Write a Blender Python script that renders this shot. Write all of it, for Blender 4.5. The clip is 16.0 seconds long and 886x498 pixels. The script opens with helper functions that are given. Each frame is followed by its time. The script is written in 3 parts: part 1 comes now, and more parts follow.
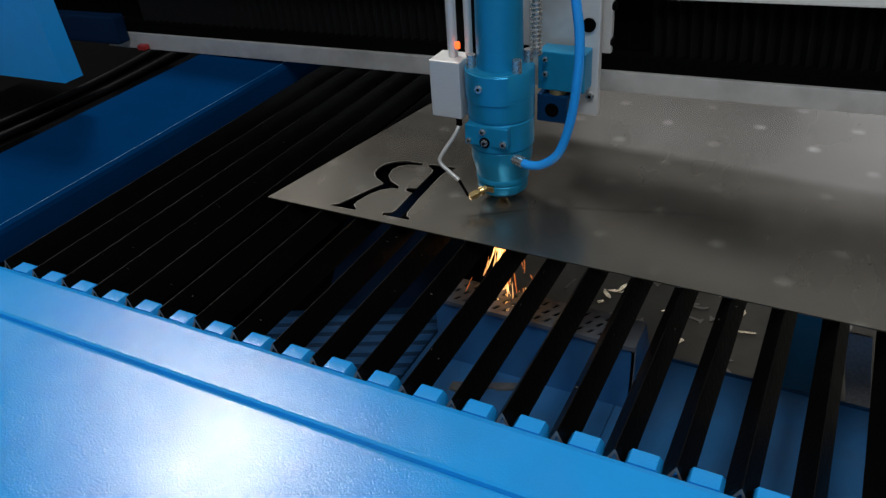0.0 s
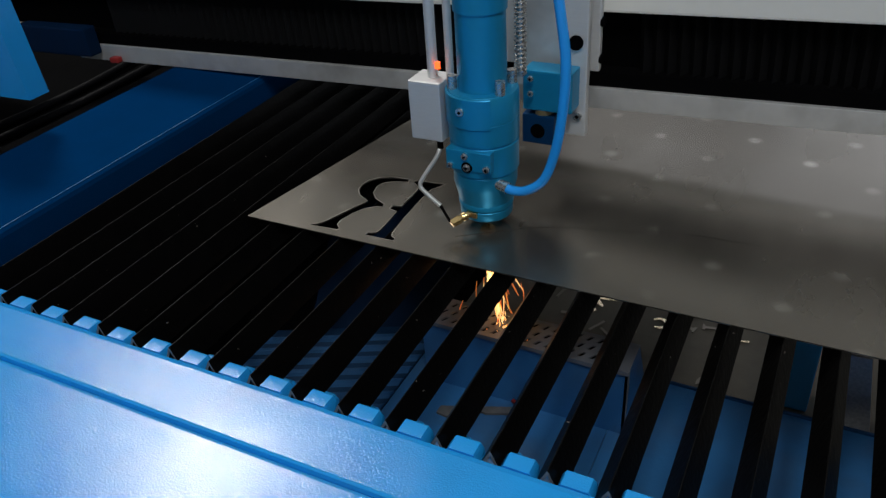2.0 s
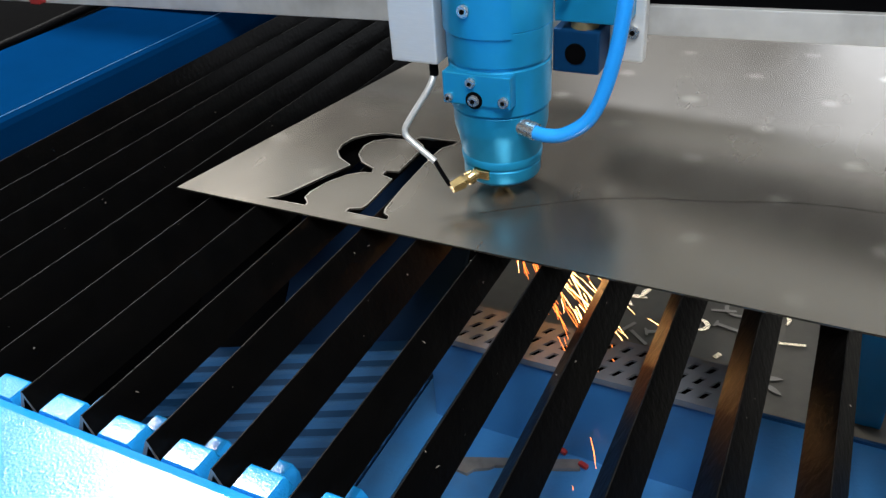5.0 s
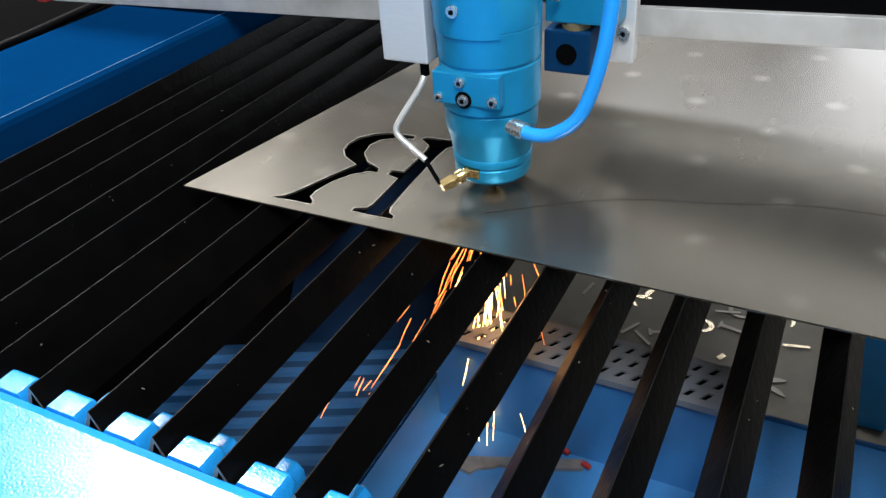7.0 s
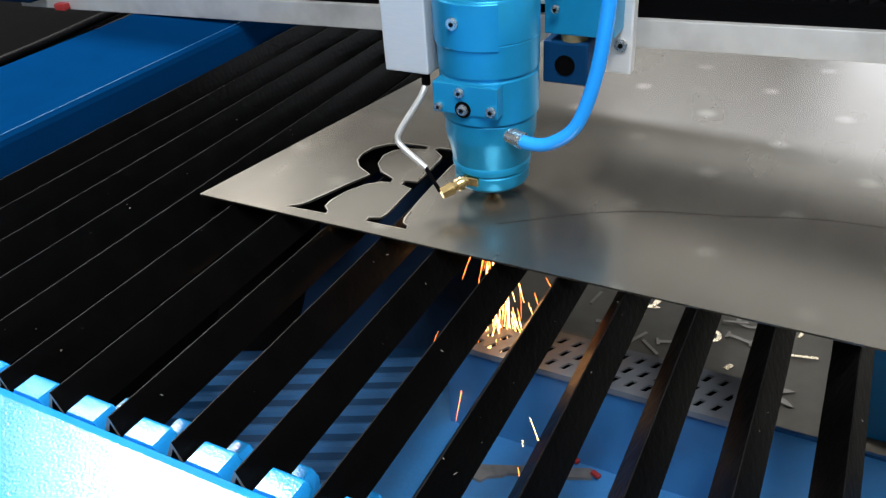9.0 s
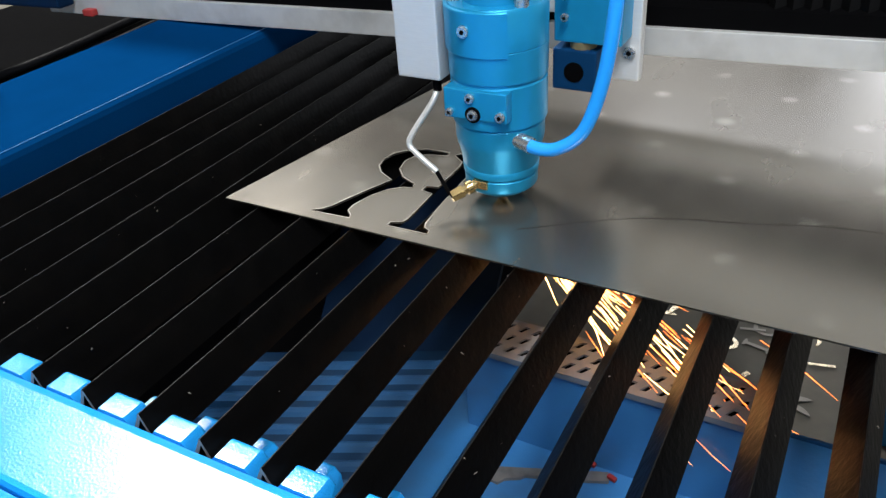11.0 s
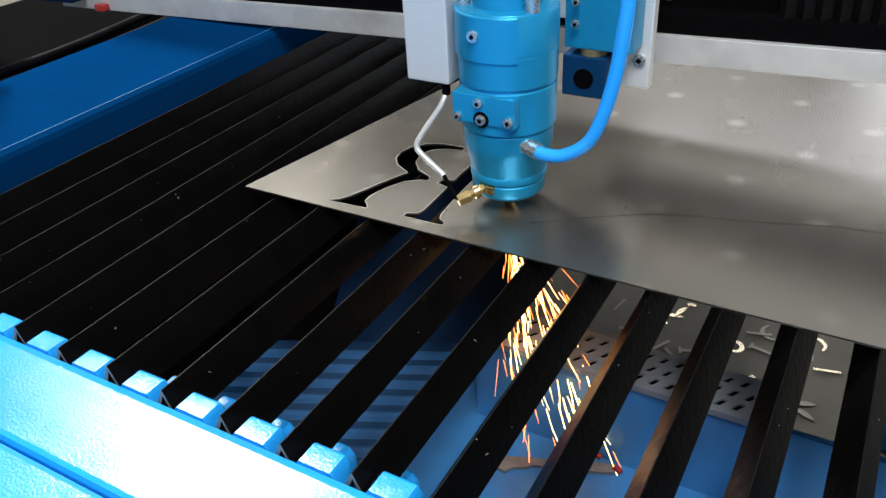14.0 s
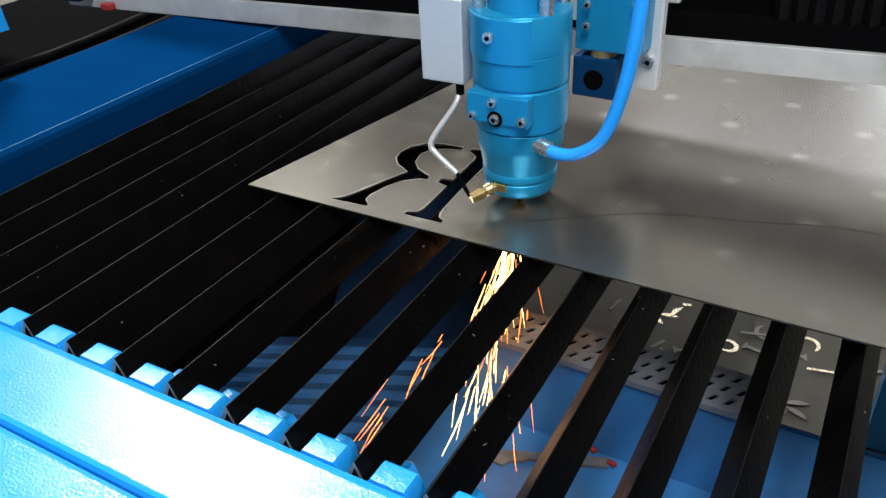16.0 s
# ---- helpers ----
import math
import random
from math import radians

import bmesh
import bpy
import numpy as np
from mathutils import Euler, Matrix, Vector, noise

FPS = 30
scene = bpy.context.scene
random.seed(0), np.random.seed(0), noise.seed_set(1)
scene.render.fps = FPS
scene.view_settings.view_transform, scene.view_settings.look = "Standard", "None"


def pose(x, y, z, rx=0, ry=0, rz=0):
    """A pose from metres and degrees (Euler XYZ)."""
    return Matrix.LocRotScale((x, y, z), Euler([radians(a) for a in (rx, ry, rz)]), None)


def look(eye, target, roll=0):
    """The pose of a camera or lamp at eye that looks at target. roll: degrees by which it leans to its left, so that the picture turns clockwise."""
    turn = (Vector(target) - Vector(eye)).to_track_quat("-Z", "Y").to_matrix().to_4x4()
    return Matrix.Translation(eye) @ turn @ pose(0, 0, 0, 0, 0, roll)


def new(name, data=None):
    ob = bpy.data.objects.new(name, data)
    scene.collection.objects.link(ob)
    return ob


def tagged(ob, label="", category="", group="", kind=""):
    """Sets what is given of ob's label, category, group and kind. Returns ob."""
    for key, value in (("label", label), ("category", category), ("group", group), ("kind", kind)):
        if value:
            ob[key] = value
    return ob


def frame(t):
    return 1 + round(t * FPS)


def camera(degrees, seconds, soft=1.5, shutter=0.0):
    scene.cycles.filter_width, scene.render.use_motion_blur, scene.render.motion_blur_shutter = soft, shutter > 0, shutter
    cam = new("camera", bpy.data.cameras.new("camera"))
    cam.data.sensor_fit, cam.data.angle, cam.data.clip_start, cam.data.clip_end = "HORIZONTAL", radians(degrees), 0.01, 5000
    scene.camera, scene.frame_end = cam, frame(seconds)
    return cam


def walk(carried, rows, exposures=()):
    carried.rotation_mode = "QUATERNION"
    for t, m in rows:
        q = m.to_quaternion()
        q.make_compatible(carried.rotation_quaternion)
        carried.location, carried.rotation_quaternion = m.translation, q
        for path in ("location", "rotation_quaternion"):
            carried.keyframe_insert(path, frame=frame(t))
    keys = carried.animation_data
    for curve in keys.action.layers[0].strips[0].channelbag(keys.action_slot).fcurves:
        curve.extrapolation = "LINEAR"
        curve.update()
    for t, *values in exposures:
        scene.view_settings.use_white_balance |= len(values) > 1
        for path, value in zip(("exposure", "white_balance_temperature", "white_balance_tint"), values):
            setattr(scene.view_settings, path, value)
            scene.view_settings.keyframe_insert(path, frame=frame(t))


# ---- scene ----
cam = camera(57.9, 16.0, soft=1.4)
PATH = [
    (0, (0.61, -0.467, 0.504), (-0.205, 0.998, -0.587), -4.2),
    (0.5, (0.607, -0.461, 0.507), (-0.209, 1.006, -0.579), -4.2),
    (1, (0.609, -0.46, 0.508), (-0.212, 1.011, -0.571), -4.2),
    (1.5, (0.611, -0.463, 0.507), (-0.2, 1.016, -0.569), -3.8),
    (2, (0.597, -0.426, 0.506), (-0.2, 1.048, -0.587), -4.1),
    (2.2, (0.564, -0.394, 0.511), (-0.178, 1.079, -0.619), -2.7),
    (2.5, (0.548, -0.339, 0.47), (-0.198, 1.153, -0.634), -2.5),
    (2.7, (0.514, -0.296, 0.427), (-0.197, 1.19, -0.708), -1.4),
    (2.8, (0.509, -0.267, 0.415), (-0.181, 1.182, -0.778), -1.3),
    (3, (0.494, -0.26, 0.379), (-0.197, 1.22, -0.775), -1.1),
    (3.2, (0.478, -0.245, 0.372), (-0.226, 1.247, -0.759), -1.3),
    (3.5, (0.472, -0.227, 0.343), (-0.252, 1.262, -0.78), -2.5),
    (4, (0.465, -0.21, 0.331), (-0.314, 1.264, -0.774), -4.3),
    (6.5, (0.463, -0.214, 0.33), (-0.338, 1.249, -0.773), -4.4),
    (7, (0.464, -0.213, 0.333), (-0.338, 1.249, -0.771), -4.3),
    (7.5, (0.462, -0.217, 0.335), (-0.346, 1.249, -0.761), -4.0),
    (8, (0.462, -0.217, 0.337), (-0.349, 1.246, -0.758), -4.0),
    (10.5, (0.462, -0.228, 0.344), (-0.382, 1.232, -0.731), -4.3),
    (11, (0.463, -0.23, 0.346), (-0.393, 1.222, -0.731), -4.3),
    (11.5, (0.462, -0.232, 0.343), (-0.396, 1.219, -0.732), -4.3),
    (12, (0.462, -0.233, 0.342), (-0.399, 1.219, -0.73), -4.3),
    (12.5, (0.462, -0.234, 0.345), (-0.396, 1.221, -0.727), -4.1),
    (13, (0.466, -0.238, 0.346), (-0.399, 1.214, -0.723), -4.0),
    (13.5, (0.466, -0.243, 0.347), (-0.402, 1.21, -0.718), -3.4),
    (14, (0.466, -0.248, 0.348), (-0.406, 1.197, -0.727), -3.3),
    (14.5, (0.463, -0.249, 0.347), (-0.403, 1.199, -0.729), -2.9),
    (15, (0.465, -0.251, 0.35), (-0.403, 1.197, -0.723), -3.0),
    (15.5, (0.466, -0.253, 0.35), (-0.395, 1.198, -0.724), -2.8),
    (16, (0.471, -0.261, 0.354), (-0.393, 1.188, -0.72), -2.9),
]
walk(cam, [(t, look(eye, target, roll)) for t, eye, target, roll in PATH],
     exposures=[(0, -1.63), (1.5, -1.63), (2.5, -1.75), (2.8, -1.5), (3.2, -1.15), (3.6, -0.8), (4.2, -0.5), (6.5, -0.05), (13.5, -0.05), (16, -0.2)])

# the cutting head's shift from its first place: seconds, x, y
HEAD = [(0, 0, 0), (0.5, 0.0005, -0.0039), (1, 0, -0.0082), (1.5, 0.0009, -0.0118), (2, 0.0015, -0.0162),
        (2.5, 0.0026, -0.019), (3, -0.0041, -0.0153), (3.5, -0.0086, -0.0137), (4, -0.0118, -0.0136),
        (6.5, -0.0281, -0.0152), (7, -0.031, -0.0156), (7.5, -0.035, -0.0154), (8, -0.0376, -0.0163),
        (10.5, -0.0525, -0.0113), (11, -0.0539, -0.0141), (11.5, -0.0545, -0.0177), (12, -0.0542, -0.0216),
        (12.5, -0.0546, -0.0253), (13, -0.0544, -0.0279), (13.5, -0.0542, -0.0308), (14, -0.0515, -0.0342),
        (14.5, -0.0489, -0.0341), (15, -0.0461, -0.0313), (15.5, -0.0444, -0.0291), (16, -0.0417, -0.0276)]

# ---- world and light ----
GROUND = -0.95
world = bpy.data.worlds.new("sky")
scene.world = world
world.use_nodes = True
sky = world.node_tree.nodes.new("ShaderNodeTexSky")
sky.sky_type, sky.sun_disc = "NISHITA", False
sky.sun_elevation, sky.sun_rotation = radians(50), radians(-40)
world.node_tree.links.new(sky.outputs[0], world.node_tree.nodes["Background"].inputs[0])
world.node_tree.nodes["Background"].inputs[1].default_value = 0.12


def area_lamp(name, eye, target, sx, sy, watts, tint):
    lamp = bpy.data.lights.new(name, "AREA")
    lamp.shape, lamp.size, lamp.size_y, lamp.energy, lamp.color = "RECTANGLE", sx, sy, watts, tint
    ob = new(name, lamp)
    ob.matrix_world = look(eye, target)
    return ob


CEIL = 4.2
# daylight that comes in through the roof lights and the windows behind the gantry
area_lamp("roof_light_lamp", (-3.15, 2.5, CEIL - 0.05), (-3.15, 2.5, 0), 0.92, 1.02, 620, (1.0, 0.98, 0.95))
area_lamp("roof_light_lamp", (1.6, -2.2, CEIL - 0.05), (1.6, -2.2, 0), 1.6, 2.4, 460, (0.94, 0.97, 1.0))
area_lamp("window_lamp", (3.8, 7.1, 2.2), (3.8, 0, 2.1), 6.9, 3.3, 170, (0.97, 0.98, 1.0))
area_lamp("window_lamp", (-0.8, 7.1, 3.4), (-0.8, 0, 3.3), 2.2, 0.9, 15, (0.97, 0.98, 1.0))


# ---- materials ----
def material(name, base, rough=0.5, metal=0.0, vary=0.12, grain=60.0, bump=0.0, bump_scale=200.0, emit=None, power=0.0,
             coat=0.0, dirt=None, dirt_scale=6.0, dirt_amount=0.0, stretch=(1, 1, 1), rough_vary=0.1, spec=0.5):
    m = bpy.data.materials.new(name)
    m.use_nodes = True
    nt = m.node_tree
    n, l = nt.nodes, nt.links
    b = n["Principled BSDF"]
    b.inputs["Roughness"].default_value, b.inputs["Metallic"].default_value = rough, metal
    b.inputs["Coat Weight"].default_value = coat
    b.inputs["Specular IOR Level"].default_value = spec
    b.inputs["Coat Roughness"].default_value = 0.12
    if emit:
        b.inputs["Emission Color"].default_value = (*emit, 1)
        b.inputs["Emission Strength"].default_value = power
    co = n.new("ShaderNodeTexCoord")
    mp = n.new("ShaderNodeMapping")
    mp.inputs["Scale"].default_value = stretch
    l.new(co.outputs["Object"], mp.inputs["Vector"])
    fine = n.new("ShaderNodeTexNoise")
    fine.inputs["Scale"].default_value, fine.inputs["Detail"].default_value = grain, 5
    l.new(mp.outputs[0], fine.inputs["Vector"])
    ramp = n.new("ShaderNodeMix")
    ramp.data_type = "RGBA"
    lo = tuple(max(0, c * (1 - vary)) for c in base)
    hi = tuple(min(1, c * (1 + vary)) for c in base)
    ramp.inputs["A"].default_value, ramp.inputs["B"].default_value = (*lo, 1), (*hi, 1)
    l.new(fine.outputs[0], ramp.inputs["Factor"])
    colour = ramp.outputs["Result"]
    if dirt:
        big = n.new("ShaderNodeTexNoise")
        big.inputs["Scale"].default_value, big.inputs["Detail"].default_value = dirt_scale, 6
        l.new(mp.outputs[0], big.inputs["Vector"])
        cut = n.new("ShaderNodeMapRange")
        cut.inputs["From Min"].default_value, cut.inputs["From Max"].default_value = 0.48, 0.72
        cut.inputs["To Max"].default_value = dirt_amount
        l.new(big.outputs[0], cut.inputs["Value"])
        mix = n.new("ShaderNodeMix")
        mix.data_type = "RGBA"
        mix.inputs["B"].default_value = (*dirt, 1)
        l.new(cut.outputs[0], mix.inputs["Factor"])
        l.new(colour, mix.inputs["A"])
        colour = mix.outputs["Result"]
    l.new(colour, b.inputs["Base Color"])
    rr = n.new("ShaderNodeMapRange")
    rr.inputs["To Min"].default_value = max(0.03, rough - rough_vary)
    rr.inputs["To Max"].default_value = min(1, rough + rough_vary)
    l.new(fine.outputs[0], rr.inputs["Value"])
    l.new(rr.outputs[0], b.inputs["Roughness"])
    if bump:
        bt = n.new("ShaderNodeTexNoise")
        bt.inputs["Scale"].default_value, bt.inputs["Detail"].default_value = bump_scale, 3
        l.new(mp.outputs[0], bt.inputs["Vector"])
        bp = n.new("ShaderNodeBump")
        bp.inputs["Strength"].default_value, bp.inputs["Distance"].default_value = bump, 0.002
        l.new(bt.outputs[0], bp.inputs["Height"])
        l.new(bp.outputs[0], b.inputs["Normal"])
    return m


BLUE = material("blue_paint", (0.012, 0.305, 0.77), 0.19, vary=0.06, grain=25, bump=0.17, bump_scale=560, coat=0.1,
                dirt=(0.05, 0.22, 0.5), dirt_scale=9, dirt_amount=0.25)
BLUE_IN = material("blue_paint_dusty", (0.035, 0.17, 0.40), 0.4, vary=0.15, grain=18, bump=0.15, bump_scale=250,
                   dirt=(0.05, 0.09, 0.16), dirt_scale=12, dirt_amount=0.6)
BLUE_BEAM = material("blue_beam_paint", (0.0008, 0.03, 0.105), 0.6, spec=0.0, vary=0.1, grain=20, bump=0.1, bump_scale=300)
TEAL = material("blue_anodised", (0.012, 0.30, 0.55), 0.34, metal=0.45, vary=0.06, grain=120, bump=0.03, bump_scale=900)
SCREW = material("bright_steel", (0.55, 0.54, 0.52), 0.27, metal=0.85, vary=0.1, grain=300)
ALU = material("brushed_aluminium", (0.7, 0.7, 0.69), 0.5, metal=0.5, vary=0.08, grain=90, stretch=(1, 1, 12), bump=0.05, bump_scale=500)
ALU_BEAM = material("milled_aluminium", (0.66, 0.66, 0.65), 0.5, metal=0.6, vary=0.1, grain=60, dirt=(0.3, 0.29, 0.27), dirt_scale=14, dirt_amount=0.5)
# dark and mid tone of the tray's blue; together they colour in its shadow stripes
BLUE_SHADE = material("blue_tray_shadow", (0.005, 0.027, 0.07), 0.65, spec=0.08, vary=0.3, grain=25)
BLUE_TRAY = material("blue_tray_mid_tone", (0.016, 0.075, 0.185), 0.65, spec=0.1, vary=0.25, grain=22, dirt=(0.02, 0.05, 0.1), dirt_scale=14, dirt_amount=0.6)
SLAT = material("scorched_steel", (0.0022, 0.0021, 0.0021), 0.32, spec=0.04, metal=0.0, vary=0.4, grain=70, bump=0.25, bump_scale=160,
                dirt=(0.007, 0.006, 0.005), dirt_scale=25, dirt_amount=0.25)
RIDGE = material("worn_ridge_steel", (0.16, 0.15, 0.14), 0.4, metal=0.15, vary=0.7, grain=60)
SLAT_RIDGE = material("scorched_ridge_steel", (0.005, 0.0047, 0.0045), 0.45, spec=0.06, vary=0.95, grain=45)
RIM = material("bare_cut_rim", (0.38, 0.355, 0.315), 0.32, metal=0.9, vary=0.15, grain=60)
SPATTER = material("pale_spatter", (0.13, 0.11, 0.09), 0.6, vary=0.4)
DARK_LINE = material("dark_line", (0.02, 0.018, 0.016), 0.9, spec=0.0)
SLAT_END = material("cut_steel", (0.24, 0.21, 0.19), 0.45, metal=0.6, vary=0.2, grain=200)
BELLOWS = material("black_bellows", (0.006, 0.006, 0.0065), 0.55, spec=0.15, vary=0.3, grain=80)
# plain black for dark parts, and for shade filled in as colour
BLACK = material("flat_black", (0.0024, 0.0024, 0.0027), 0.8, spec=0.01, vary=0.2)
CABLE = material("black_cable", (0.005, 0.005, 0.006), 0.5, spec=0.04)
HOSE = material("blue_hose", (0.02, 0.34, 0.92), 0.22, vary=0.04, coat=0.3)
BRASS = material("brass", (0.75, 0.55, 0.25), 0.25, metal=1.0, vary=0.15, grain=150)
BRASS_OLD = material("tarnished_brass", (0.2, 0.16, 0.08), 0.55, metal=0.3, vary=0.3, grain=150)
WIRE = material("braided_cable", (0.62, 0.62, 0.6), 0.4, metal=0.5, vary=0.25, grain=900)
AMBER = material("led_amber", (0.9, 0.12, 0.02), 0.3, emit=(1.0, 0.12, 0.02), power=6)
CREAM = material("cream_cover", (0.78, 0.78, 0.74), 0.35, vary=0.03)
RED = material("red_paint", (0.3, 0.022, 0.02), 0.45)
CONCRETE = material("concrete_floor", (0.14, 0.128, 0.104), 0.75, vary=0.2, grain=30, bump=0.2, bump_scale=80,
                    dirt=(0.09, 0.082, 0.068), dirt_scale=2.5, dirt_amount=0.6)
WALL = material("hall_wall_paint", (0.55, 0.56, 0.56), 0.8, vary=0.06, grain=3)
MIRROR = material("bright_scrap", (0.85, 0.72, 0.5), 0.12, metal=1.0, vary=0.1, grain=60)
# anodised blue darkened in its colour for the shade on the bracket arm
TEAL_SHADED = material("blue_anodised_shaded", (0.004, 0.042, 0.12), 0.5, metal=0.3, spec=0.1, vary=0.1)
# blue darkened in its colour for the shade under the bed
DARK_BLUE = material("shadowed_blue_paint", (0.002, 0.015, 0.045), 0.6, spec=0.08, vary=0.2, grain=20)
SCRAP = material("cut_scrap_steel", (0.34, 0.315, 0.27), 0.42, metal=0.7, vary=0.2, grain=60)
GALV = material("galvanised_steel", (0.75, 0.8, 0.86), 0.4, metal=0.1, vary=0.5, grain=260, bump=0.4, bump_scale=260)
PERF = material("perforated_steel", (0.17, 0.185, 0.21), 0.5, metal=0.3, vary=0.15, grain=40)
SPARK = material("spark_glow", (1, 0.5, 0.2), 0.5, emit=(1.0, 0.21, 0.035), power=4.5)
SPARK_HOT = material("spark_hot", (1, 0.7, 0.4), 0.5, emit=(1.0, 0.5, 0.17), power=13)
GLOW = material("cut_glow", (1, 0.6, 0.3), 0.5, emit=(1.0, 0.5, 0.16), power=400)


def plate_material():
    """Mill steel sheet: faint rolling marks, pale dimples of old pierce tests, smoky stains."""
    m = material("mill_steel_sheet", (0.265, 0.242, 0.208), 0.25, metal=0.86, vary=0.07, grain=14,
                 dirt=(0.21, 0.178, 0.146), dirt_scale=4.5, dirt_amount=0.6, stretch=(1, 0.35, 1))
    n, l = m.node_tree.nodes, m.node_tree.links
    b = n["Principled BSDF"]
    co = n.new("ShaderNodeTexCoord")
    mp = n.new("ShaderNodeMapping")
    mp.vector_type = "TEXTURE"
    mp.inputs["Location"].default_value = (0.369, 0.418, 0)
    mp.inputs["Rotation"].default_value = (0, 0, radians(-33))
    mp.inputs["Scale"].default_value = (0.089, 0.089, 1)
    l.new(co.outputs["Object"], mp.inputs["Vector"])
    half = n.new("ShaderNodeVectorMath")
    half.operation = "ADD"
    half.inputs[1].default_value = (0.5, 0.5, 0)
    l.new(mp.outputs[0], half.inputs[0])
    fr = n.new("ShaderNodeVectorMath")
    fr.operation = "FRACTION"
    l.new(half.outputs[0], fr.inputs[0])
    ds = n.new("ShaderNodeVectorMath")
    ds.operation = "DISTANCE"
    ds.inputs[1].default_value = (0.5, 0.5, 0)
    flat = n.new("ShaderNodeVectorMath")
    flat.operation = "MULTIPLY"
    flat.inputs[1].default_value = (1, 1, 0)
    l.new(fr.outputs[0], flat.inputs[0])
    l.new(flat.outputs[0], ds.inputs[0])
    spot = n.new("ShaderNodeMapRange")
    spot.interpolation_type = "SMOOTHSTEP"
    spot.inputs["From Min"].default_value, spot.inputs["From Max"].default_value = 0.15, 0.02
    l.new(ds.outputs["Value"], spot.inputs["Value"])
    fade = n.new("ShaderNodeTexNoise")
    fade.inputs["Scale"].default_value = 9
    l.new(co.outputs["Object"], fade.inputs["Vector"])
    mul = n.new("ShaderNodeMath")
    mul.operation = "MULTIPLY"
    l.new(spot.outputs[0], mul.inputs[0])
    dim = n.new("ShaderNodeMapRange")
    dim.inputs["From Min"].default_value, dim.inputs["From Max"].default_value, dim.inputs["To Max"].default_value = 0.35, 0.7, 0.55
    l.new(fade.outputs[0], dim.inputs["Value"])
    l.new(dim.outputs[0], mul.inputs[1])
    old = b.inputs["Base Color"].links[0].from_socket
    mix = n.new("ShaderNodeMix")
    mix.data_type = "RGBA"
    mix.inputs["B"].default_value = (0.75, 0.71, 0.64, 1)
    l.new(mul.outputs[0], mix.inputs["Factor"])
    l.new(old, mix.inputs["A"])
    l.new(mix.outputs["Result"], b.inputs["Base Color"])
    return m


SHEET = plate_material()


# ---- mesh helpers ----
def part(name, bm, mat, parent=None, label="", smooth=False):
    me = bpy.data.meshes.new(name)
    bmesh.ops.recalc_face_normals(bm, faces=bm.faces)
    bm.to_mesh(me)
    bm.free()
    me.materials.append(mat)
    if smooth:
        me.shade_smooth()
        me.set_sharp_from_angle(angle=radians(40))
    ob = new(name, me)
    if parent:
        ob.parent = parent
    if label:
        tagged(ob, label)
    return ob


def thing(name, label, category, group="", kind=""):
    return tagged(new(name), label, category, group, kind)


def add_box(bm, x0, x1, y0, y1, z0, z1, bevel=0.0, seg=2):
    r = bmesh.ops.create_cube(bm, size=1)
    vs = r["verts"]
    for v in vs:
        v.co = Vector(((x0 + x1) / 2 + v.co.x * (x1 - x0), (y0 + y1) / 2 + v.co.y * (y1 - y0), (z0 + z1) / 2 + v.co.z * (z1 - z0)))
    if bevel:
        es = list({e for v in vs for e in v.link_edges})
        bmesh.ops.bevel(bm, geom=es, offset=bevel, segments=seg, affect="EDGES", profile=0.6)
    return bm


def box(*a, **k):
    return add_box(bmesh.new(), *a, **k)


def add_cyl(bm, p, q, r, r2=None, n=20, cap=True):
    p, q = Vector(p), Vector(q)
    d = q - p
    m = Matrix.Translation((p + q) / 2) @ d.to_track_quat("Z", "Y").to_matrix().to_4x4()
    bmesh.ops.create_cone(bm, cap_ends=cap, segments=n, radius1=r, radius2=r if r2 is None else r2, depth=d.length, matrix=m)
    return bm


def cyl(*a, **k):
    return add_cyl(bmesh.new(), *a, **k)


def lathe(profile, cx, cy, n=48):
    bm = bmesh.new()
    rings = []
    for r, z in profile:
        rings.append([bm.verts.new((cx + r * math.cos(2 * math.pi * k / n), cy + r * math.sin(2 * math.pi * k / n), z)) for k in range(n)])
    for a, b in zip(rings, rings[1:]):
        for k in range(n):
            bm.faces.new((a[k], a[(k + 1) % n], b[(k + 1) % n], b[k]))
    bm.faces.new(rings[0])
    bm.faces.new(rings[-1])
    return bm


def smooth_line(pts, steps=8):
    pts = [Vector(p) for p in pts]
    pts = [2 * pts[0] - pts[1]] + pts + [2 * pts[-1] - pts[-2]]
    out = []
    for a, b, c, d in zip(pts, pts[1:], pts[2:], pts[3:]):
        for k in range(steps):
            t = k / steps
            out.append(0.5 * (2 * b + (c - a) * t + (2 * a - 5 * b + 4 * c - d) * t * t + (3 * b - a - 3 * c + d) * t ** 3))
    return out + [pts[-2]]


def tube(pts, r, n=14, steps=8):
    line = smooth_line(pts, steps)
    bm = bmesh.new()
    rings, side = [], Vector((0.3, 0.9, 0.2))
    for k, p in enumerate(line):
        d = (line[min(k + 1, len(line) - 1)] - line[max(k - 1, 0)]).normalized()
        side = (side - d * side.dot(d)).normalized()
        up = d.cross(side)
        rings.append([bm.verts.new(p + r * (side * math.cos(2 * math.pi * j / n) + up * math.sin(2 * math.pi * j / n))) for j in range(n)])
    for a, b in zip(rings, rings[1:]):
        for j in range(n):
            bm.faces.new((a[j], a[(j + 1) % n], b[(j + 1) % n], b[j]))
    bm.faces.new(rings[0])
    bm.faces.new(rings[-1])
    return bm


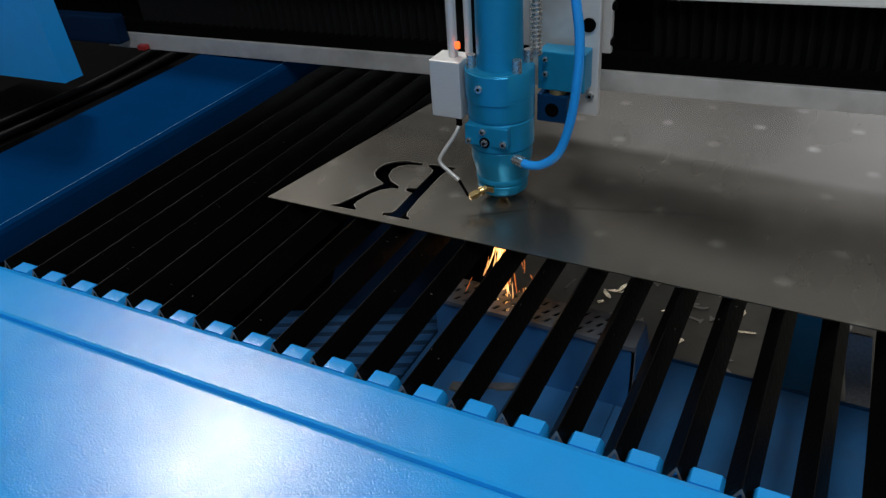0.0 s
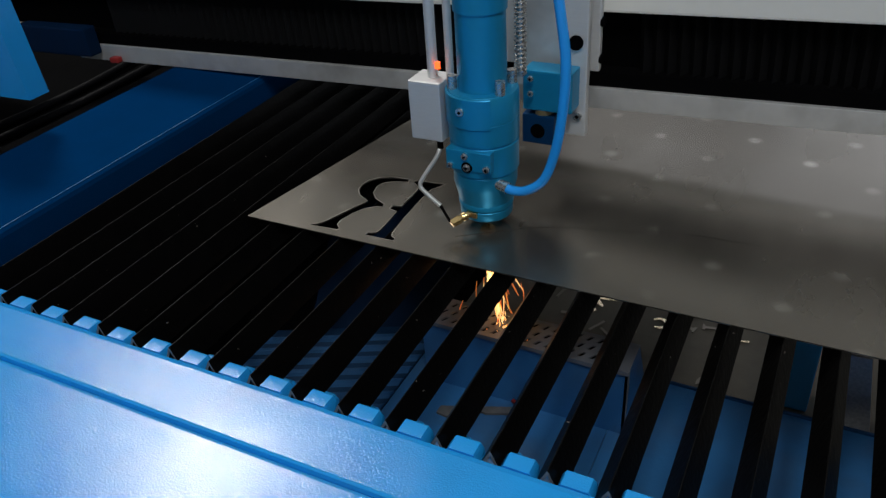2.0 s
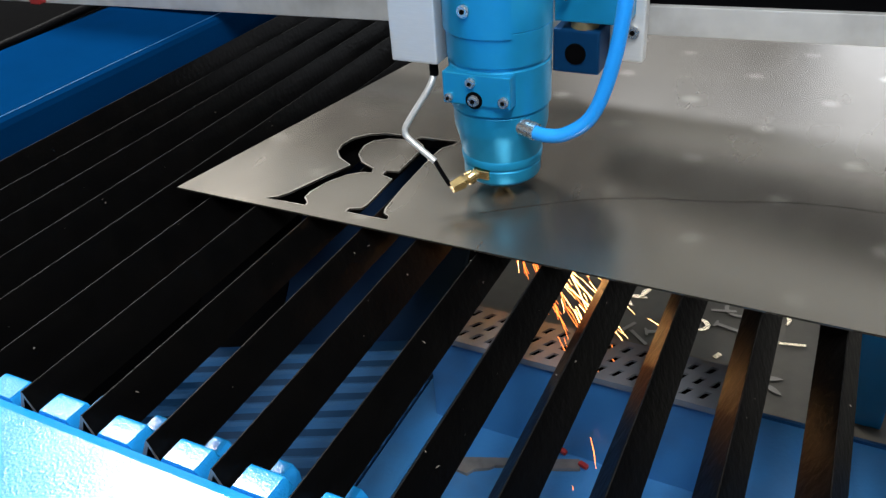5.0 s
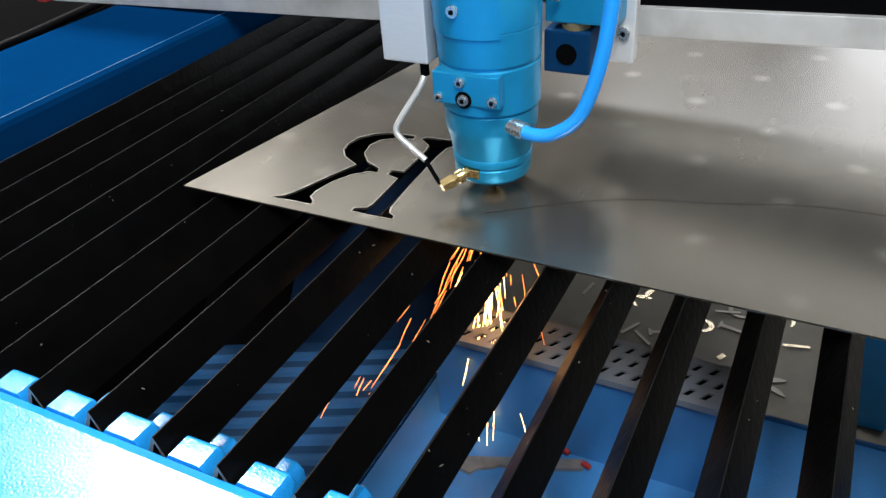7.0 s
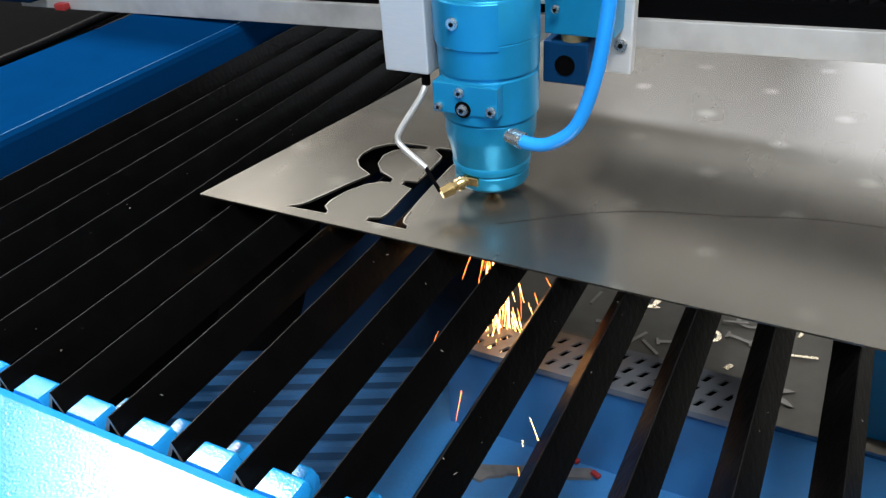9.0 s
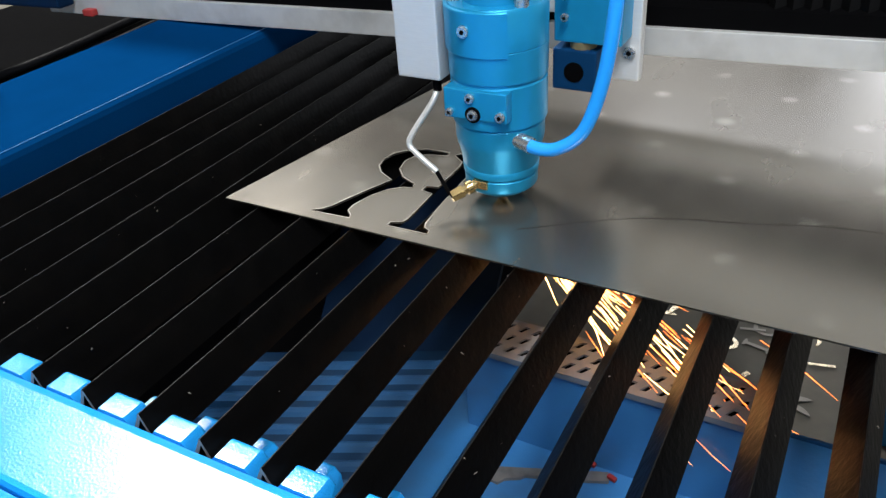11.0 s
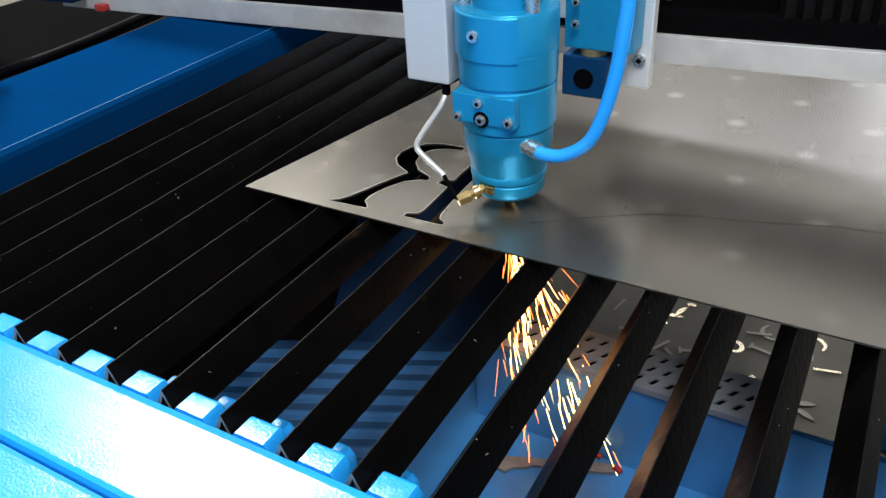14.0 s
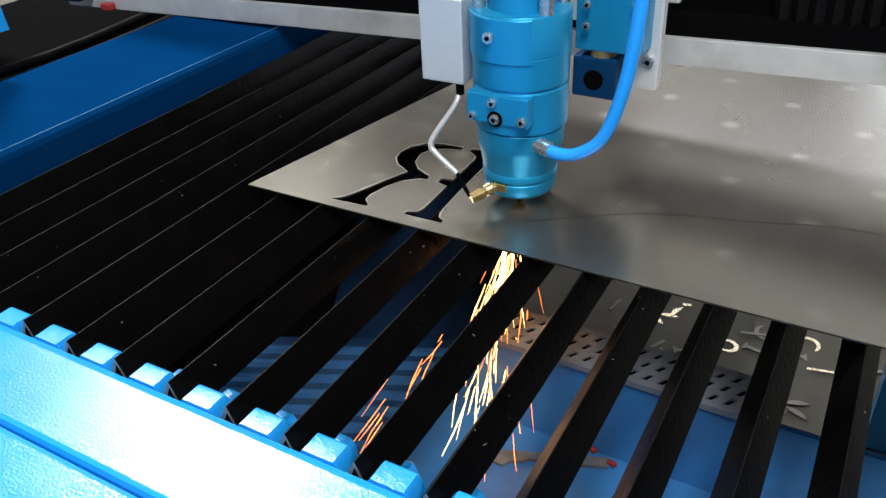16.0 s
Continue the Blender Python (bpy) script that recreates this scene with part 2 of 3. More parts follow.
def prism_x(profile, x0, x1):
    """Sweeps a closed outline of (y, z) along x."""
    bm = bmesh.new()
    a = [bm.verts.new((x0, y, z)) for y, z in profile]
    b = [bm.verts.new((x1, y, z)) for y, z in profile]
    k = len(profile)
    for i in range(k):
        bm.faces.new((a[i], a[(i + 1) % k], b[(i + 1) % k], b[i]))
    bm.faces.new(a)
    bm.faces.new(b)
    return bm


def prism_y(profile, y0, y1):
    """Sweeps a closed outline of (x, z) along y."""
    bm = bmesh.new()
    a = [bm.verts.new((x, y0, z)) for x, z in profile]
    b = [bm.verts.new((x, y1, z)) for x, z in profile]
    k = len(profile)
    for i in range(k):
        bm.faces.new((a[i], a[(i + 1) % k], b[(i + 1) % k], b[i]))
    bm.faces.new(a)
    bm.faces.new(b)
    return bm


# ---- hall ----
def build_hall():
    x0, x1, y0, y1 = -7, 9, -6, 7
    tagged(part("ground", box(x0, x1, y0, y1, GROUND - 0.2, GROUND), CONCRETE),
           "grey dusty concrete workshop floor", "floor", kind="structure")
    for nm, a in (("wall_west", (x0 - 0.2, x0, y0, y1)), ("wall_east", (x1, x1 + 0.2, y0, y1)),
                  ("wall_south", (x0, x1, y0 - 0.2, y0))):
        tagged(part(nm, box(*a, GROUND, CEIL), WALL), "pale grey painted workshop wall", "wall", kind="structure")
    bm = bmesh.new()
    for a in ((x0, -1.9, y1, y1 + 0.2, GROUND, CEIL), (7.3, x1, y1, y1 + 0.2, GROUND, CEIL),
              (-1.9, 0.3, y1, y1 + 0.2, GROUND, 2.95), (0.3, 7.3, y1, y1 + 0.2, GROUND, 0.5), (-1.9, 7.3, y1, y1 + 0.2, 3.88, CEIL)):
        add_box(bm, *a)
    tagged(part("wall_north", bm, WALL), "pale grey painted workshop wall with wide window", "wall", kind="structure")
    bm = bmesh.new()
    xs, ys = sorted([x0, -3.9, -2.4, 0.7, 2.5, x1]), sorted([y0, -3.5, -0.9, 1.7, 3.3, y1])
    for i in range(5):
        for j in range(5):
            if (i, j) in ((1, 3), (3, 1)):
                continue
            add_box(bm, xs[i], xs[i + 1], ys[j], ys[j + 1], CEIL, CEIL + 0.15)
    tagged(part("ceiling", bm, WALL), "pale workshop ceiling with two roof lights", "ceiling", kind="structure")


build_hall()

# ---- machine bed ----
PITCH, RIDGE0 = 0.0497, 0.0045
X_LEFT, X_RIGHT = -0.262, 1.45
FIRST, LAST = -5, 28


def build_front_rail():
    rail = thing("front_rail", "bright blue painted steel front rail with comb teeth", "machine frame")
    # folded top strip: back edge rounded, groove at the cover panel
    prof = [(-0.0105, -0.045), (-0.0105, -0.0085), (-0.0135, -0.0042), (-0.0195, -0.002), (-0.0765, -0.0015), (-0.0795, -0.0025),
            (-0.0808, -0.006), (-0.0805, -0.045)]
    part("top_strip", prism_x(prof, -0.75, X_RIGHT), BLUE, rail)
    prof = [(-0.0838, -0.03), (-0.0838, -0.004), (-0.0852, -0.001), (-0.0885, 0.0), (-0.42, 0.0), (-0.432, -0.006), (-0.436, -0.02),
            (-0.436, -0.75), (-0.40, -0.75), (-0.40, -0.03)]
    part("cover_panel", prism_x(prof, -0.75, X_RIGHT), BLUE, rail)
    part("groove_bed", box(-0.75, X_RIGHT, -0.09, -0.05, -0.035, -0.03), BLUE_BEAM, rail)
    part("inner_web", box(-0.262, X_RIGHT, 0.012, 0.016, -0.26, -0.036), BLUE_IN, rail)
    # comb teeth between the bars
    for ya, yb, zt, w, shift in ((-0.0100, 0.0078, -0.006, 0.0143, -0.0022), (0.028, 0.043, -0.045, 0.0085, 0.026)):
        me = None
        for i in range(FIRST, LAST):
            cx = RIDGE0 + (i + 0.5) * PITCH + shift
            if me is None:
                outline = [(-w, zt - 0.034), (-w, zt - 0.004), (-w + 0.003, zt), (w - 0.003, zt), (w, zt - 0.004), (w, zt - 0.034)]
                bm = prism_y(outline, ya, yb)
                es = [e for e in bm.edges if all(v.co.y > yb - 1e-4 and v.co.z > zt - 0.006 for v in e.verts)]
                bmesh.ops.bevel(bm, geom=es, offset=0.003, segments=3, affect="EDGES", profile=0.5)
                t = part("tooth", bm, BLUE, rail, smooth=True)
                me = t.data
            else:
                t = new("tooth", me)
                t.parent = rail
            t.location.x = cx
    return rail


def build_slats():
    bed = thing("cutting_bed", "bed of scorched black angle-iron slats lying ridge up", "cutting bed")
    # steep folded angle: half width, depth, wall
    h, v, k, zr = 0.0118, 0.0275, 0.004, 0.0055
    prof = [(0, zr), (h, zr - v), (h - k, zr - v), (0, zr - 0.0055), (-h - 0.0018 + k, zr - v), (-h - 0.0018, zr - v)]
    bm = prism_y(prof, -0.0095, 2.95)
    top = [e for e in bm.edges if all(v.co.z > zr - 1e-5 for v in e.verts)]
    bmesh.ops.bevel(bm, geom=top, offset=0.0009, segments=1, affect="EDGES")
    first = None
    for i in range(FIRST, LAST + 1):
        x = RIDGE0 + i * PITCH
        if first is None:
            s = first = part("slat", bm, SLAT, bed)
            s.data.materials.append(SLAT_END)
            s.data.materials.append(SLAT_RIDGE)
            for p in s.data.polygons:
                if p.normal.y < -0.9:
                    p.material_index = 1
                elif p.normal.z > 0.6:
                    p.material_index = 2
        else:
            s = new("slat", first.data)
            s.parent = bed
        s.location = (x, random.uniform(-0.0015, 0.0015), 0.0003 if i % 7 == 1 else random.uniform(-0.0034, -0.0012))
        s.rotation_euler = (0, radians(random.uniform(-1.5, 1.5)), radians(random.uniform(-0.12, 0.12)))
    # pale spatter beads stuck on the slats
    rng = random.Random(11)
    bm = bmesh.new()
    for k in range(110):
        i, d = rng.randint(-3, 12), rng.uniform(0.0015, 0.009)
        side = rng.choice((1, 1, 1, -1))
        r = rng.choice((0.0003, 0.0004, 0.0005, 0.0008))
        p = Vector((RIDGE0 + i * PITCH + side * d, rng.uniform(0.0, 0.42), zr - 2.3 * d + 0.3 * r))
        m = Matrix.Translation(p) @ Euler((0, side * radians(62), rng.uniform(0, 3))).to_matrix().to_4x4() @ Matrix.Diagonal((1, rng.uniform(1, 2.5), 0.6, 1))
        bmesh.ops.create_icosphere(bm, subdivisions=1, radius=r, matrix=m)
    sp = part("spatter", bm, SPATTER, bed, "pale dried spatter beads")
    tagged(sp, kind="stuff")


def build_left_side():
    side = thing("side_beam", "dark blue painted steel side beam of the bed", "machine frame")
    prof = [(-0.268, -0.012), (-0.268, 0.02), (-0.2695, 0.0255), (-0.274, 0.029), (-0.455, 0.029), (-0.463, 0.026), (-0.466, 0.018), (-0.466, -0.012)]
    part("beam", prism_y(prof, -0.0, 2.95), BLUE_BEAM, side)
    # lower side of the blue beam in black: its shade is in the colour
    part("web", box(-0.46, -0.272, 0.0, 2.95, -0.3, -0.012), BLACK, side)
    part("seam", box(-0.2748, -0.274, 0.0, 2.95, 0.028, 0.0296), BLUE_IN, side)
    rail = thing("linear_rail", "dark steel guide rail with toothed rack", "guide rail")
    part("rail_bed", box(-0.62, -0.49, -0.05, 2.95, -0.12, -0.035, bevel=0.003), BLACK, rail)
    part("rail", box(-0.565, -0.54, -0.05, 2.95, -0.035, -0.01, bevel=0.002), BLACK, rail)
    part("rack", box(-0.508, -0.49, -0.05, 2.95, -0.03, -0.012), BLACK, rail)
    # black beam and box added to fill the dark left of the guide rail
    out = thing("outer_beam", "black outer frame beam with an added black filler box", "machine frame")
    part("beam", box(-1.0, -0.64, -0.1, 2.95, -0.6, -0.09, bevel=0.004), BLACK, out)
    for k in range(3):
        pts = [(-0.70 - 0.06 * k + 0.012 * math.sin(3 * j + k), -0.1 + 0.35 * j, -0.081 + 0.002 * math.sin(j * 2 + k)) for j in range(9)]
        part("cable", tube(pts, 0.008, 10), CABLE, out, smooth=True)
    part("dark_filler", box(-1.5, -1.0, -0.1, 2.95, -0.6, -0.16, bevel=0.004), BLACK, out)


def letter_outlines():
    """The two cut strokes of the mirrored R, in metres on the sheet, and the sheet's own edge."""
    leg = [(57, 237), (96, 239), (95, 243), (88, 249), (87, 259), (92, 279), (101, 295), (112, 304), (120, 305.5), (118, 312),
           (101, 320), (90, 333), (86, 350), (90, 362), (101, 370), (119, 374), (118, 380), (94, 379), (79, 372), (69, 360),
           (66, 346), (69, 333), (78, 322), (95, 312), (84, 285), (77, 266), (71, 251), (66, 243)]
    stem = [(134, 241), (171, 241.5), (170, 246), (164, 249), (161, 256), (158, 293), (156, 350), (157, 367), (164, 377),
            (167, 384), (130, 381), (127, 377), (140, 367), (142, 358), (142, 315), (131, 313), (131.5, 305), (143, 302),
            (144.5, 274), (145, 256), (143, 250), (134, 246)]
    leg, stem = ([(x / 1000, y / 1000) for x, y in pts] for pts in (leg, stem))
    edge = [(-0.030, 0.2265), (1.3, 0.2262), (1.3, 0.82), (0.0767, 0.82)]
    return leg, stem, edge


def build_sheet():
    leg, stem, edge = letter_outlines()
    cu = bpy.data.curves.new("outline", "CURVE")
    cu.dimensions, cu.fill_mode, cu.extrude = "2D", "BOTH", 0.0008
    for pts in (edge, leg, stem):
        sp = cu.splines.new("POLY")
        sp.points.add(len(pts) - 1)
        for p, (x, y) in zip(sp.points, pts):
            p.co = (x, y, 0, 1)
        sp.use_cyclic_u = True
    tmp = bpy.data.objects.new("outline", cu)
    me = bpy.data.meshes.new_from_object(tmp)
    bpy.data.objects.remove(tmp)
    bpy.data.curves.remove(cu)
    me.materials.clear()
    me.materials.append(SHEET)
    ob = new("steel_sheet", me)
    ob.location.z = 0.0067
    tagged(ob, "grey mild steel sheet with a cut-out letter lying on the slats", "metal sheet")
    for pts in (leg, stem):
        k = len(pts)
        area = sum(pts[i - 1][0] * pts[i][1] - pts[i][0] * pts[i - 1][1] for i in range(k))
        bm = bmesh.new()
        inner, outer = [], []
        for i in range(k):
            a, b, c = (Vector(pts[j % k]) for j in (i - 1, i, i + 1))
            t = ((b - a).normalized() + (c - b).normalized()).normalized()
            nrm = Vector((t.y, -t.x)) * (1 if area > 0 else -1)
            inner.append(bm.verts.new((b.x + nrm.x * 0.0003, b.y + nrm.y * 0.0003, 0.0011)))
            w = 0.0014 + 0.0005 * math.sin(i * 2.1)
            outer.append(bm.verts.new((b.x + nrm.x * w, b.y + nrm.y * w, 0.0011)))
        for i in range(k):
            j = (i + 1) % k
            bm.faces.new((inner[i], inner[j], outer[j], outer[i]))
        part("cut_rim", bm, RIM, ob, "pale bare rim round the cut")
    line = [(0.235, 0.275, 0.0009), (0.30, 0.318, 0.0009), (0.345, 0.338, 0.0009), (0.40, 0.352, 0.0009), (0.47, 0.372, 0.0009), (0.56, 0.376, 0.0009)]
    part("dark_line", tube(line, 0.00022, 6), DARK_LINE, ob, "thin dark wavy line")
    return ob


build_front_rail()
build_left_side()
build_sheet()


# ---- under the bed ----
def flat_piece(outline, thick=0.002):
    bm = bmesh.new()
    a = [bm.verts.new((x, y, 0)) for x, y in outline]
    b = [bm.verts.new((x, y, thick)) for x, y in outline]
    k = len(outline)
    bm.faces.new(a)
    bm.faces.new(b)
    for i in range(k):
        bm.faces.new((a[i], a[(i + 1) % k], b[(i + 1) % k], b[i]))
    return bm


def build_trough():
    tray = thing("chip_tray", "blue steel tray under the slats with shadow stripes coloured on low ridges", "tray")
    # shadow stripes are coloured into floor and ridges, set at a slope across the bed
    skew = Matrix(((1, 0, 0, 0), (0.46, 1, 0, 0), (0, 0, 1, 0), (0, 0, 0, 1)))

    def askew(bm):
        bmesh.ops.transform(bm, matrix=skew, verts=bm.verts)
        return bm
    part("floor_plate", askew(box(-0.105, 0.158, -0.06, 0.3, -0.226, -0.22)), BLUE_SHADE, tray)
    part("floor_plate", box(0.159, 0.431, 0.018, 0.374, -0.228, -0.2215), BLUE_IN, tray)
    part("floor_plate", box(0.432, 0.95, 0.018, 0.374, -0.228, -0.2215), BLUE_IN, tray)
    # paler bars over the dark floor draw the striped shadow
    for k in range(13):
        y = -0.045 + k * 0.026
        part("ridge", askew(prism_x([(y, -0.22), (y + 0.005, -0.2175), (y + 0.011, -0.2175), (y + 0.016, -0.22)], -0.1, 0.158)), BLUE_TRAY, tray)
    # back plate holds shade in its colour; left piece and side wall are plain black
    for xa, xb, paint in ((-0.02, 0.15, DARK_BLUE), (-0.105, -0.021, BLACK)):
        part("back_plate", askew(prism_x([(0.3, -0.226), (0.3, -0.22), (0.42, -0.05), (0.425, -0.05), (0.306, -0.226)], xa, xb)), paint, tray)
    part("side_wall", box(-0.110, -0.106, 0.018, 0.24, -0.226, -0.1), BLACK, tray)
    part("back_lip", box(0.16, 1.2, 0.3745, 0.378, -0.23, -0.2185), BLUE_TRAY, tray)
    step = thing("perforated_step", "blue steel box with a slotted grey top plate", "duct")
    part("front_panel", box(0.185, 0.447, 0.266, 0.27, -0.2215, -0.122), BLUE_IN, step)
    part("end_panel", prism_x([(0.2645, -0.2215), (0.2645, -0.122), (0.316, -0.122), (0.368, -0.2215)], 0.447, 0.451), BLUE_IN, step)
    part("end_flange", box(0.4475, 0.4525, 0.2645, 0.2665, -0.2215, -0.119), PERF, step)
    # black sheets added behind the slots to give them their dark
    part("inner_panel", box(0.185, 0.446, 0.315, 0.319, -0.22, -0.13), BLACK, step)
    part("inner_floor", box(0.186, 0.446, 0.271, 0.314, -0.15, -0.147), BLACK, step)
    # slotted top: bars between staggered slanted slots
    bm = bmesh.new()
    ya, xa, xb, rows, pitch, ry, thin, wide, slant = 0.2635, 0.186, 0.436, 3, 0.0138, 0.0152, 0.0062, 0.0086, 0.0055
    for r in range(rows + 1):
        y = ya + r * ry
        add_box(bm, xa, xb, y, y + thin, -0.1215, -0.1195)
        if r == rows:
            break
        for c in range(int((xb - xa) / pitch)):
            x = xa + c * pitch + (0.5 * pitch if r % 2 else 0)
            lo = [(x, y + thin), (x + wide, y + thin), (x + wide + slant, y + ry), (x + slant, y + ry)]
            v = [bm.verts.new((a, b, z)) for z in (-0.1215, -0.1195) for a, b in lo]
            for f in ((0, 1, 2, 3), (4, 5, 6, 7), (0, 1, 5, 4), (1, 2, 6, 5), (2, 3, 7, 6), (3, 0, 4, 7)):
                bm.faces.new([v[k] for k in f])
    add_box(bm, 0.43, 0.4515, ya, ya + rows * ry + thin, -0.1213, -0.1193)
    add_box(bm, xa - 0.004, xb + 0.015, ya - 0.0012, ya, -0.1255, -0.1195)
    part("slotted_top", bm, PERF, step, "grey slotted steel plate")
    # dark skirts added below the bed so that its gaps stay black
    skirt = thing("shade_skirt", "dark panels added to keep the underside of the bed dark", "machine frame")
    part("side_panel", box(-0.30, -0.27, 0.0, 2.95, GROUND, -0.02), BLACK, skirt)
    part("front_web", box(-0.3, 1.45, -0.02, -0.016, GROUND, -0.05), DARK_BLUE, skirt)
    br = thing("bracket_scrap", "flat steel offcut with a red painted end on the tray", "scrap")
    bm = flat_piece([(0, -0.004), (0.014, -0.011), (0.02, -0.006), (0.034, -0.004), (0.038, -0.0015), (0.058, -0.0015), (0.062, -0.004),
                     (0.112, -0.003), (0.112, 0.0075), (0.004, 0.0075)], 0.0035)
    bmesh.ops.transform(bm, matrix=pose(0.226, 0.213, -0.2205, 0, 0, 21), verts=bm.verts)
    part("strip", bm, RIDGE, br)
    for x, y, l in ((0.312, 0.262, 0.008), (0.3335, 0.2535, 0.009)):
        bm = box(-l / 2, l / 2, -0.0022, 0.0022, 0, 0.004, bevel=0.001)
        bmesh.ops.transform(bm, matrix=pose(x, y, -0.2172, 0, 0, -20), verts=bm.verts)
        part("red_end", bm, RED, br, "dark red painted end")
    leg = thing("support_post", "blue painted square steel post standing on the floor", "post")
    part("post", box(0.608, 0.69, 1.2, 1.27, GROUND, -0.06, bevel=0.004), BLUE, leg)
    g = thing("galvanised_bracket", "bright galvanised steel upright plate", "bracket")
    part("plate", prism_y([(0.669, -0.146), (0.700, -0.146), (0.722, -0.27), (0.693, -0.265)], 0.42, 0.424), GALV, g)
    part("foot", box(0.69, 0.725, 0.415, 0.43, -0.276, -0.27), GALV, g)


build_trough()


def arc_piece(r0, r1, a0, a1, n=14):
    pts = []
    for k in range(n + 1):
        a = radians(a0 + (a1 - a0) * k / n)
        pts.append((r1 * math.cos(a), r1 * math.sin(a)))
    for k in range(n, -1, -1):
        a = radians(a0 + (a1 - a0) * k / n)
        w = r0 + (r1 - r0) * 0.5 * abs(2 * k / n - 1) ** 2
        pts.append((w * math.cos(a), w * math.sin(a)))
    return flat_piece(pts)


def bar_piece(l, w, serif=0.0):
    h, v = l / 2, w / 2
    if not serif:
        return flat_piece([(-h, -v), (h, -v), (h, v), (-h, v)])
    e = v + serif
    return flat_piece([(-h, -e), (-h + w * 0.5, -e), (-h + w * 0.8, -v), (h - w * 0.8, -v), (h - w * 0.5, -e), (h, -e),
                       (h, e), (h - w * 0.5, e), (h - w * 0.8, v), (-h + w * 0.8, v), (-h + w * 0.5, e), (-h, e)])


def leaf_piece(l, w):
    up = [(l * (k / 10 - 0.5), w * math.sin(math.pi * k / 10) ** 0.8) for k in range(11)]
    return flat_piece(up + [(x, -0.35 * y) for x, y in up[9:0:-1]])


def build_scraps():
    kinds = {"bar": bar_piece(0.06, 0.008), "stem": bar_piece(0.065, 0.01, 0.008), "arc": arc_piece(0.02, 0.031, 20, 230),
             "ring": arc_piece(0.013, 0.025, -150, 120), "leaf": leaf_piece(0.055, 0.011), "chip": bar_piece(0.022, 0.012)}
    meshes = {}
    for k, bm in kinds.items():
        for mat in (SCRAP, MIRROR):
            me = bpy.data.meshes.new("offcut")
            bmesh.ops.recalc_face_normals(bm, faces=bm.faces)
            bm.to_mesh(me)
            me.materials.append(mat)
            meshes[k, mat] = me
        bm.free()
    spots = [("leaf", 1, 0.118, 1.465, 10), ("leaf", 1, 0.135, 1.49, 70), ("leaf", 1, 0.1, 1.44, 130), ("chip", 1, 0.09, 1.40, 40),
             ("chip", 1, 0.15, 1.53, 15), ("bar", 0, 0.125, 1.33, 60), ("bar", 0, 0.16, 1.31, -40), ("stem", 0, 0.2, 1.345, 20),
             ("stem", 0, 0.07, 1.29, 75), ("ring", 1, 0.285, 1.41, 30), ("stem", 0, 0.35, 1.42, -12), ("bar", 0, 0.33, 1.48, 15),
             ("arc", 1, 0.455, 1.50, -60), ("stem", 0, 0.43, 1.44, 8), ("bar", 1, 0.497, 1.407, 12), ("chip", 1, 0.345, 1.31, 60),
             ("leaf", 0, 0.467, 1.269, 20), ("leaf", 0, 0.47, 1.235, -25), ("leaf", 0, 0.44, 1.22, 60), ("arc", 0, 0.36, 1.5, 100),
             ("ring", 0, 0.734, 1.536, 0), ("arc", 0, 0.774, 1.178, 210), ("leaf", 1, 0.745, 1.42, 50), ("bar", 0, 0.6, 1.45, 35),
             ("chip", 0, 0.02, 1.36, 10), ("bar", 0, -0.02, 1.45, 80), ("stem", 0, 0.24, 1.56, 45), ("chip", 1, 0.41, 1.56, 20)]
    for i, (k, shiny, x, y, turn) in enumerate(spots):
        ob = new("offcut", meshes[k, MIRROR if shiny else SCRAP])
        ob.matrix_world = pose(x, y, GROUND + 0.001 + 0.0022 * (i % 3), 0, 0, turn)
        tagged(ob, "bright cut-out steel offcut on the concrete floor" if shiny else "dull grey steel offcut on the concrete floor", "offcut",
               "offcuts under the bed")


build_scraps()


# ---- gantry ----
def build_gantry():
    g = thing("gantry", "aluminium gantry beam with black bellows cover", "gantry")
    part("beam_strip", box(-0.69, 1.4, 0.59, 0.61, 0.055, 0.084, bevel=0.001), ALU_BEAM, g, "milled aluminium beam edge")
    part("dark_ledge", box(-0.66, 1.4, 0.597, 0.632, 0.084, 0.104), BLACK, g)
    for xa, xb in ((-0.6, 0.17), (0.36, 1.4)):
        n = int((xb - xa) / 0.016)
        bm = bmesh.new()
        cols = []
        for k in range(2 * n + 1):
            x = xa + (xb - xa) * k / (2 * n)
            y = 0.604 if k % 2 else 0.618
            cols.append((bm.verts.new((x, y, 0.104)), bm.verts.new((x, y, 0.188))))
        for a, b in zip(cols, cols[1:]):
            bm.faces.new((a[0], b[0], b[1], a[1]))
        part("bellows", bm, BELLOWS, g, "black folded bellows")
    # black core carried on past the left end to cover the bright background
    part("core", box(-1.3, 1.4, 0.624, 0.65, 0.104, 0.188), BLACK, g)
    part("top_cover", box(-1.3, 1.4, 0.585, 0.68, 0.188, 0.26, bevel=0.003), CREAM, g, "cream painted top cover")
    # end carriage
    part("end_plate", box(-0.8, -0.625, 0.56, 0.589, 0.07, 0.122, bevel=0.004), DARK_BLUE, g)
    prof = [(-0.83, 0.30), (-0.83, 0.072), (-0.455, 0.083), (-0.478, 0.30)]
    part("end_cover", prism_y(prof, 0.30, 0.335), BLUE, g, "blue painted sheet end cover")
    part("limit_switch", box(-0.6, -0.58, 0.577, 0.5895, 0.056, 0.066, bevel=0.002), RED, g)
    # the beam leans a little
    lean = Matrix.Translation((0.3, 0, 0.07)) @ Matrix.Rotation(radians(-1.9), 4, "Y") @ Matrix.Translation((-0.3, 0, -0.07))
    for ob in g.children:
        if ob.name.split(".")[0] != "end_cover":
            ob.data.transform(lean)
    return g


GANTRY = build_gantry()
HX, HY = 0.2545, 0.337


